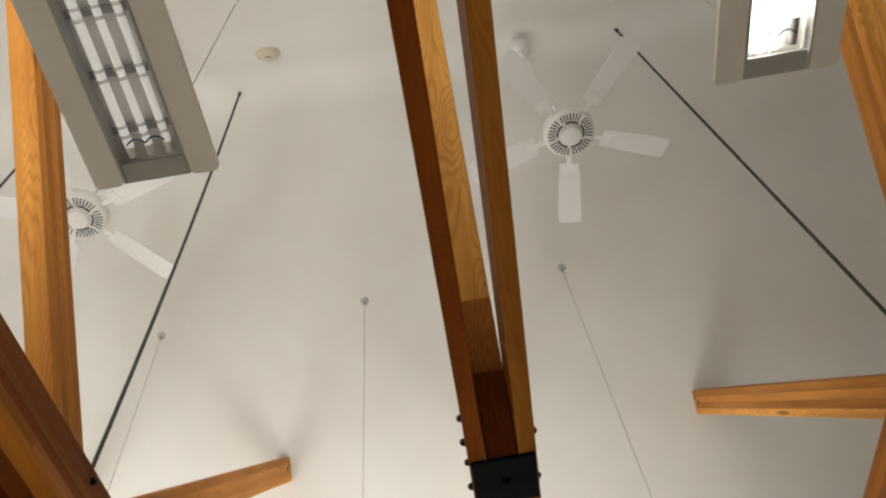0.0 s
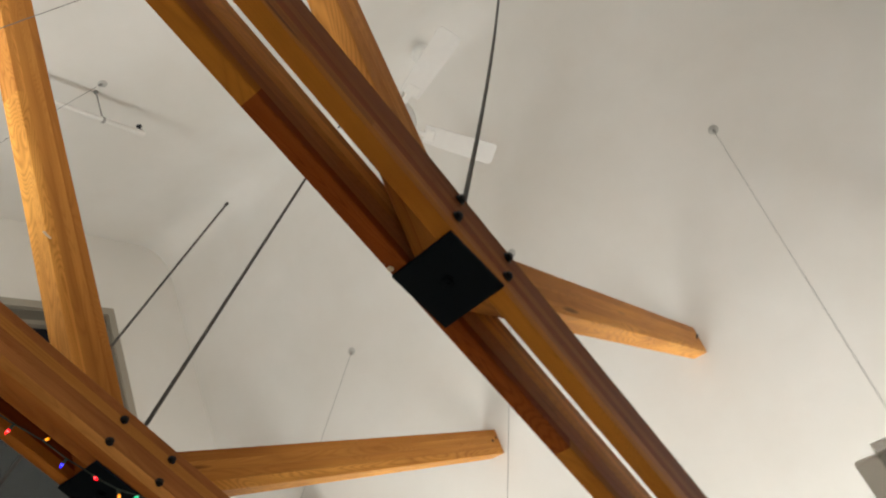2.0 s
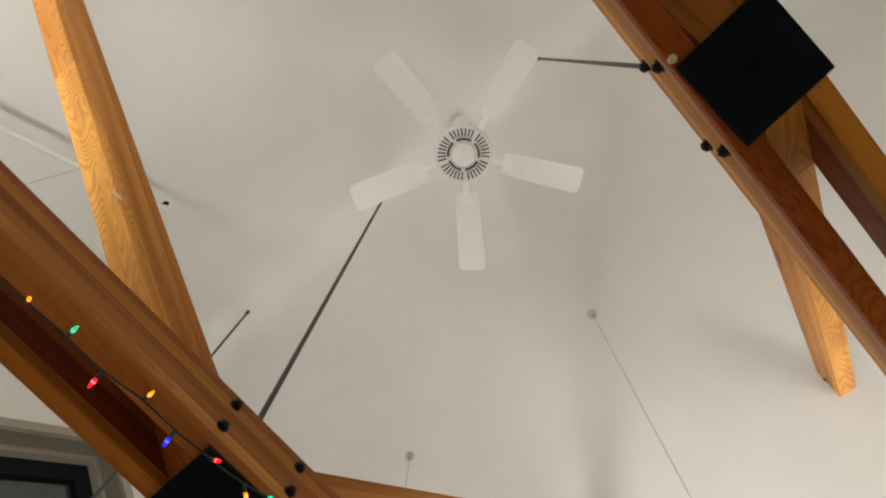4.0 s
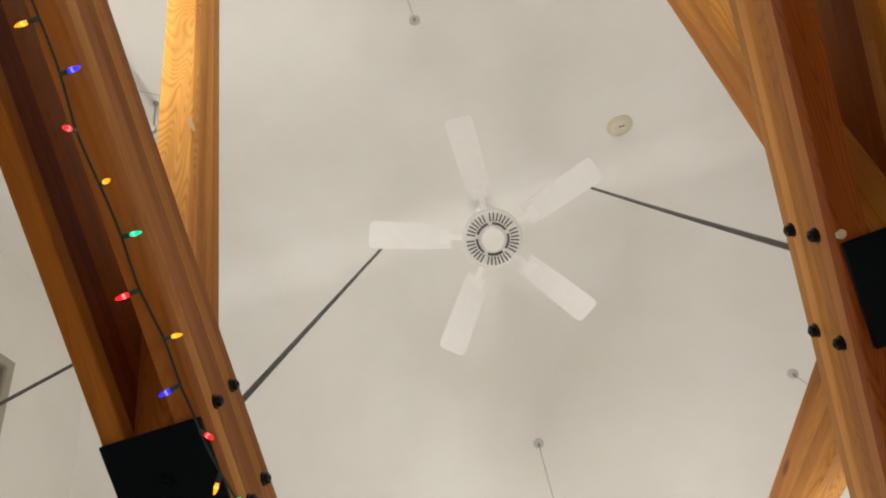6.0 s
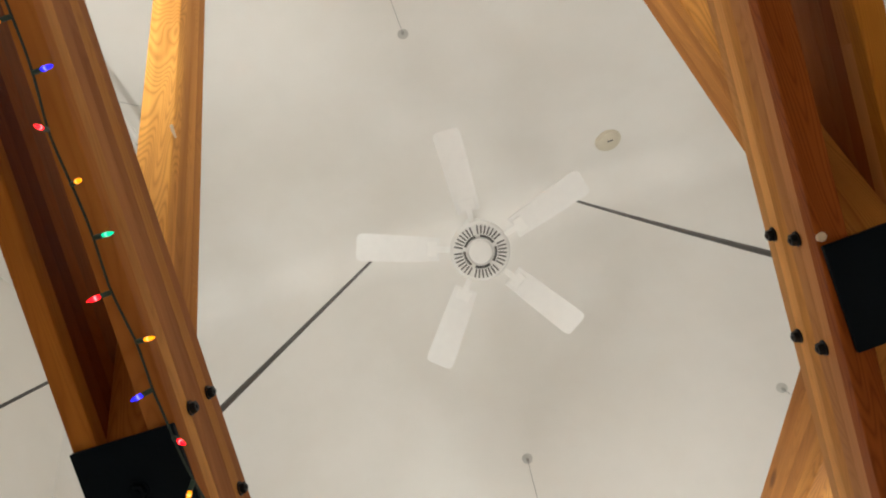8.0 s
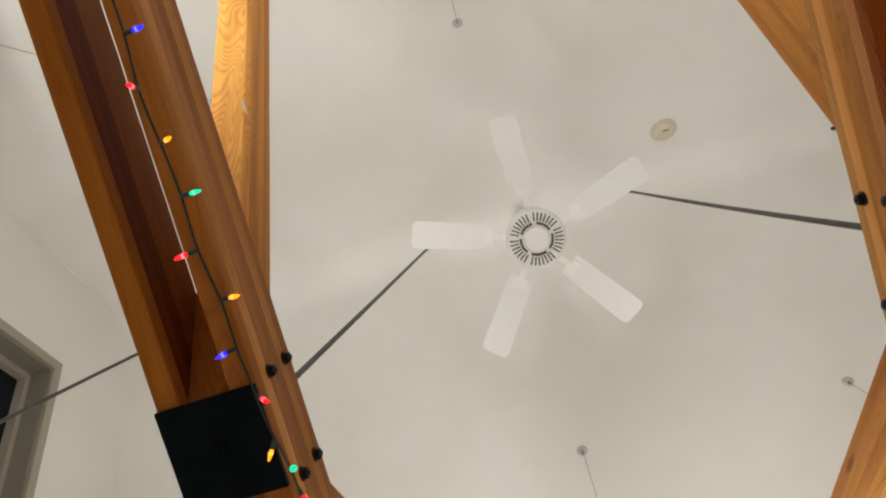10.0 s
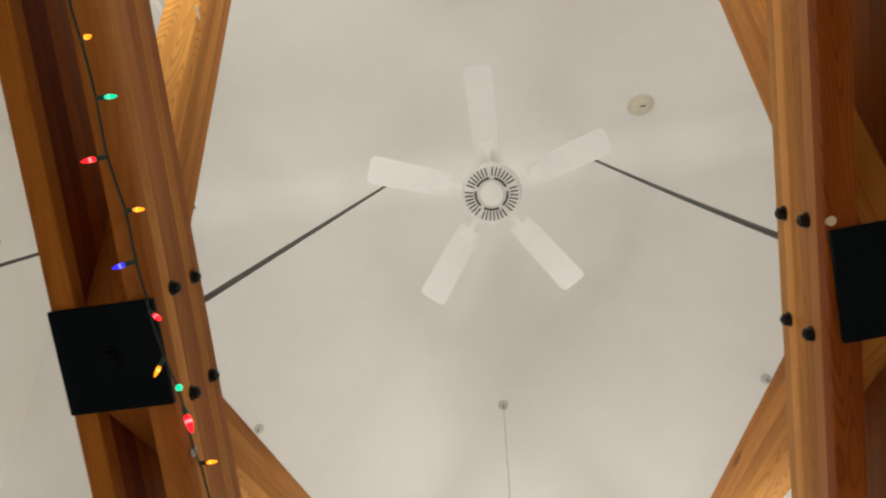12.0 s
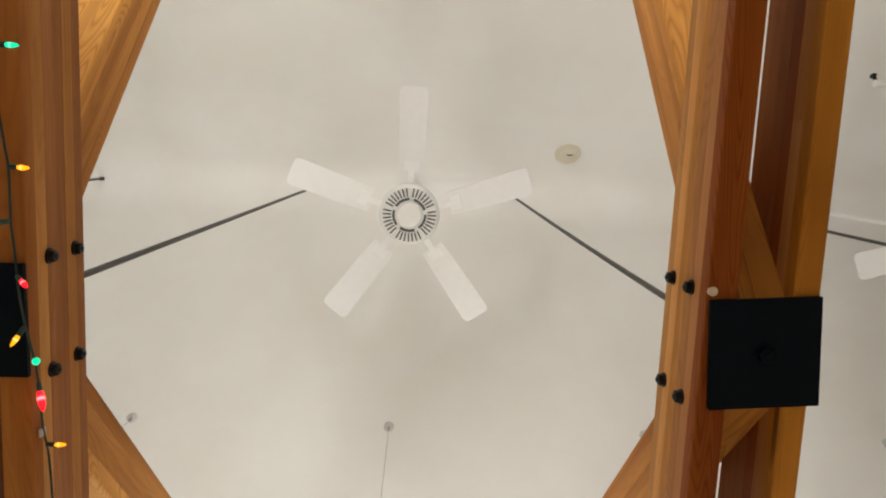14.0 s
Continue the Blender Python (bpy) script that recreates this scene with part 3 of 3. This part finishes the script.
def build_detector(x, y):
    d = thing("smoke_detector", Matrix.Translation((x, y, ceil_z(y))) @ pose(0, 0, 0, 180 + math.degrees(math.atan(SLOPE)), 0, 0), "round cream smoke detector on the ceiling", "smoke detector")
    part("base", lathe([(0, -0.003), (0.088, -0.003), (0.088, 0.012), (0.082, 0.016), (0, 0.016)], 32), CREAM, d, smooth=True)
    part("cover", lathe([(0.078, 0.015), (0.075, 0.028), (0.06, 0.038), (0.03, 0.042), (0, 0.042)], 32), CREAM, d, smooth=True)
    part("sensor_slot", box(0.038, 0.011, 0.005, (0.004, 0.026, 0.041), 0.001), SLOT, d)


def build_sprinkler(x, run, foot, drop):
    # white pipe hung parallel to the south slope; local y runs up the slope, local z away from the ceiling
    at = Matrix.Translation((x, foot, ceil_z(foot))) @ pose(0, 0, 0, math.degrees(math.atan(SLOPE)), 0, 0) @ pose(0, 0, 0, 0, 180, 0)
    s = thing("sprinkler_pipe", at, "white sprinkler pipe below the sloping ceiling, dark head", "sprinkler", "sprinkler pipes")
    lay = pose(0, 0, drop, 90, 0, 0) if run == "slope" else pose(0, 0, drop, 0, -90, 0)
    pipe = part("pipe", lathe([(0, 0.0), (0.0165, 0.0), (0.0165, 3.6), (0, 3.6)], 16, None, lay), PIPE, s, "white painted pipe", smooth=True)
    part("end_elbow", lathe([(0, -0.012), (0.020, -0.012), (0.023, -0.004), (0.023, 0.038), (0.019, 0.044), (0, 0.044)], 16, None, lay), PIPE, pipe, smooth=True)
    head = part("sprinkler_head", lathe([(0, 0.016), (0.011, 0.016), (0.011, 0.034), (0.007, 0.036), (0, 0.036)], 6, None, pose(0, -0.006, drop, 180, 0, 0)), BOLT, s, "small dark upright sprinkler head")
    for sx in (-1, 1):
        part("yoke_arm", tube([(sx * 0.008, -0.006, drop - 0.034), (sx * 0.012, -0.006, drop - 0.044), (0, -0.006, drop - 0.056)], 0.0028, 6), BOLT, head)
    part("deflector", lathe([(0, 0.055), (0.018, 0.055), (0.020, 0.059), (0.017, 0.061), (0, 0.061)], 14, None, pose(0, -0.006, drop, 180, 0, 0)), BOLT, head)
    for y in (-0.29, -2.2) if run == "slope" else ():
        hang = part("pipe_hanger", tube([(0, y, 0.0), (0, y, drop - 0.012)], 0.005, 8), ZINC, s, "thin hanger rod with ring")
        part("ring", lathe([(0.0168, -0.008), (0.0205, -0.008), (0.0205, 0.008), (0.0168, 0.008)], 16, None, pose(0, y, drop, 90, 0, 0)), ZINC, hang)
        part("hanger_foot", lathe([(0, 0), (0.016, 0), (0.014, 0.012), (0, 0.012)], 12, None, pose(0, y, 0)), ZINC, hang)


# ---- string of coloured lights on one truss ----
def string_point(y):
    # hangs a little below the chord, then clings to its side past the plate
    x = float(np.interp(y, (-2.4, -0.82, -0.65, -0.47, -0.38, -0.28, -0.19, -0.10, 0.0, 0.10, 0.2, 3.0), (-2.737, -2.719, -2.722, -2.712, -2.718, -2.711, -2.715, -2.709, -2.706, -2.714, -2.722, -2.722)))
    z = float(np.interp(y, (-2.4, -1.2, -0.8, -0.47, -0.28, -0.19, -0.10, 0.0, 0.08, 0.15, 0.24, 0.5, 3.0), (2.86, 2.81, 2.797, 2.796, 2.822, 2.823, 2.833, 2.850, 2.885, 2.912, 2.938, 2.955, 2.965)))
    return Vector((x + 0.002 * math.sin(y * 23), y, z + 0.0015 * math.sin(y * 31)))


def build_string():
    s = thing("light_string", (-2.742, -0.46, 2.812), "string of small coloured holiday bulbs along a timber chord", "string lights")
    inv = s.matrix_world.inverted()
    path = [inv @ string_point(y) for y in np.linspace(-2.4, 1.6, 160)]
    part("cord", tube(path, 0.0024, 6), CORD, s, "dark green twisted cord", smooth=True)
    part("cord_clip", box(0.006, 0.016, 0.018, inv @ (string_point(0.20) + Vector((-0.002, 0, 0))), 0.002), CLEAR, s, "clear plastic clip")
    order = ("yellow", "blue", "red", "yellow", "green", "red")
    # which way each bulb points: across the cord and along it
    aim = {0: (-1, 0.1, -0.2), 1: (1, 0.0, -0.2), 2: (0.05, -0.1, -0.9), 3: (0.8, 0.0, -0.65), 4: (1, 0.03, -0.2), 5: (-0.95, 0.1, -0.4), 6: (1, 0.0, -0.3), 7: (-1, 0.2, -0.2), 8: (0.45, 0.2, -0.4), 9: (-0.5, 0.8, -0.2), 10: (0.3, -0.2, -0.5), 11: (0.3, 0.6, -0.4), 12: (1, -0.1, -0.2)}
    place = {7: -0.195, 8: -0.104, 9: -0.017, 10: 0.054, 11: 0.096, 12: 0.228}
    socket, meshes = None, {}
    for k in range(-15, 24):
        y = place.get(k, -0.836 + 0.0925 * k + (0.08 if k > 12 else 0))
        i = k % 6
        across, along, down = aim.get(k, aim[i if k < 0 else 12 if k % 2 else 10])
        d = Vector((across, along, down)).normalized()
        m = Matrix.Translation(inv @ string_point(y)) @ d.to_track_quat("Z", "Y").to_matrix().to_4x4()
        if socket is None:
            socket = sock = part("socket", lathe([(0, 0), (0.0036, 0), (0.0044, 0.004), (0.0044, 0.018), (0, 0.018)], 10), SOCKET, s, m=m, smooth=True)
        else:
            sock = again(socket, s, m)
        colour = order[i]
        at = Matrix.Translation((0, 0, 0.018))
        if colour not in meshes:
            meshes[colour] = part("bulb", lathe([(0, 0.0), (0.0037, 0.0), (0.0046, 0.005), (0.0047, 0.010), (0.0040, 0.016), (0.0023, 0.022), (0, 0.0255)], 10), BULBS[colour], sock, colour + " bulb", m=at @ Matrix.Scale(0.9, 4))
        else:
            tagged(again(meshes[colour], sock, at @ Matrix.Scale(1.4 if k in (10, 11) else 0.9, 4), "bulb"), colour + " bulb")


build_shell()
build_west_wall()
for (tx, rod_off, bow), chords, (strut_off, strut_w, strut_tone, lean), feet, (plate_off, plate_y, plate_turn) in zip(TRUSSES, CHORDS, STRUTS, STRUT_FEET, PLATE_OFF):
    build_truss(tx, rod_off, bow, chords, strut_off, strut_w, strut_tone, lean, feet, plate_off, plate_y, plate_turn)
build_fan(-2.110, 54.0)
build_fan(0.735, 20.0)
FEET = {(0, 1): 0.706, (1, 1): -0.737, (1, -1): -0.695, (2, 1): -2.176, (2, -1): -2.172, (3, 1): -3.675, (3, -1): -3.61}
EYES = {(0, 1): 0.730, (1, 1): -0.706, (1, -1): -0.695, (2, 1): -2.184, (2, -1): -2.181, (3, 1): -3.634, (3, -1): -3.611}
for i, bx in enumerate(BAYS):
    for side in (-1, 1):
        build_fixture(bx + FIXTURE_OFF[i], side, (i, side) != (1, -1))
        for reach in (1.267 if side > 0 else 1.24 if i == 1 else 1.208, 3.45):
            eye = EYES.get((i, side), bx) if reach < 2 else bx
            build_hanger(eye, side * reach, FEET.get((i, side), bx) if reach < 2 else bx)
build_detector(-1.079, -0.325)
for sx, run, foot, drop in ((0.482, "level", -0.963, 0.23), (-3.696, "slope", -0.996, 0.23)):
    build_sprinkler(sx, run, foot, drop)
build_string()
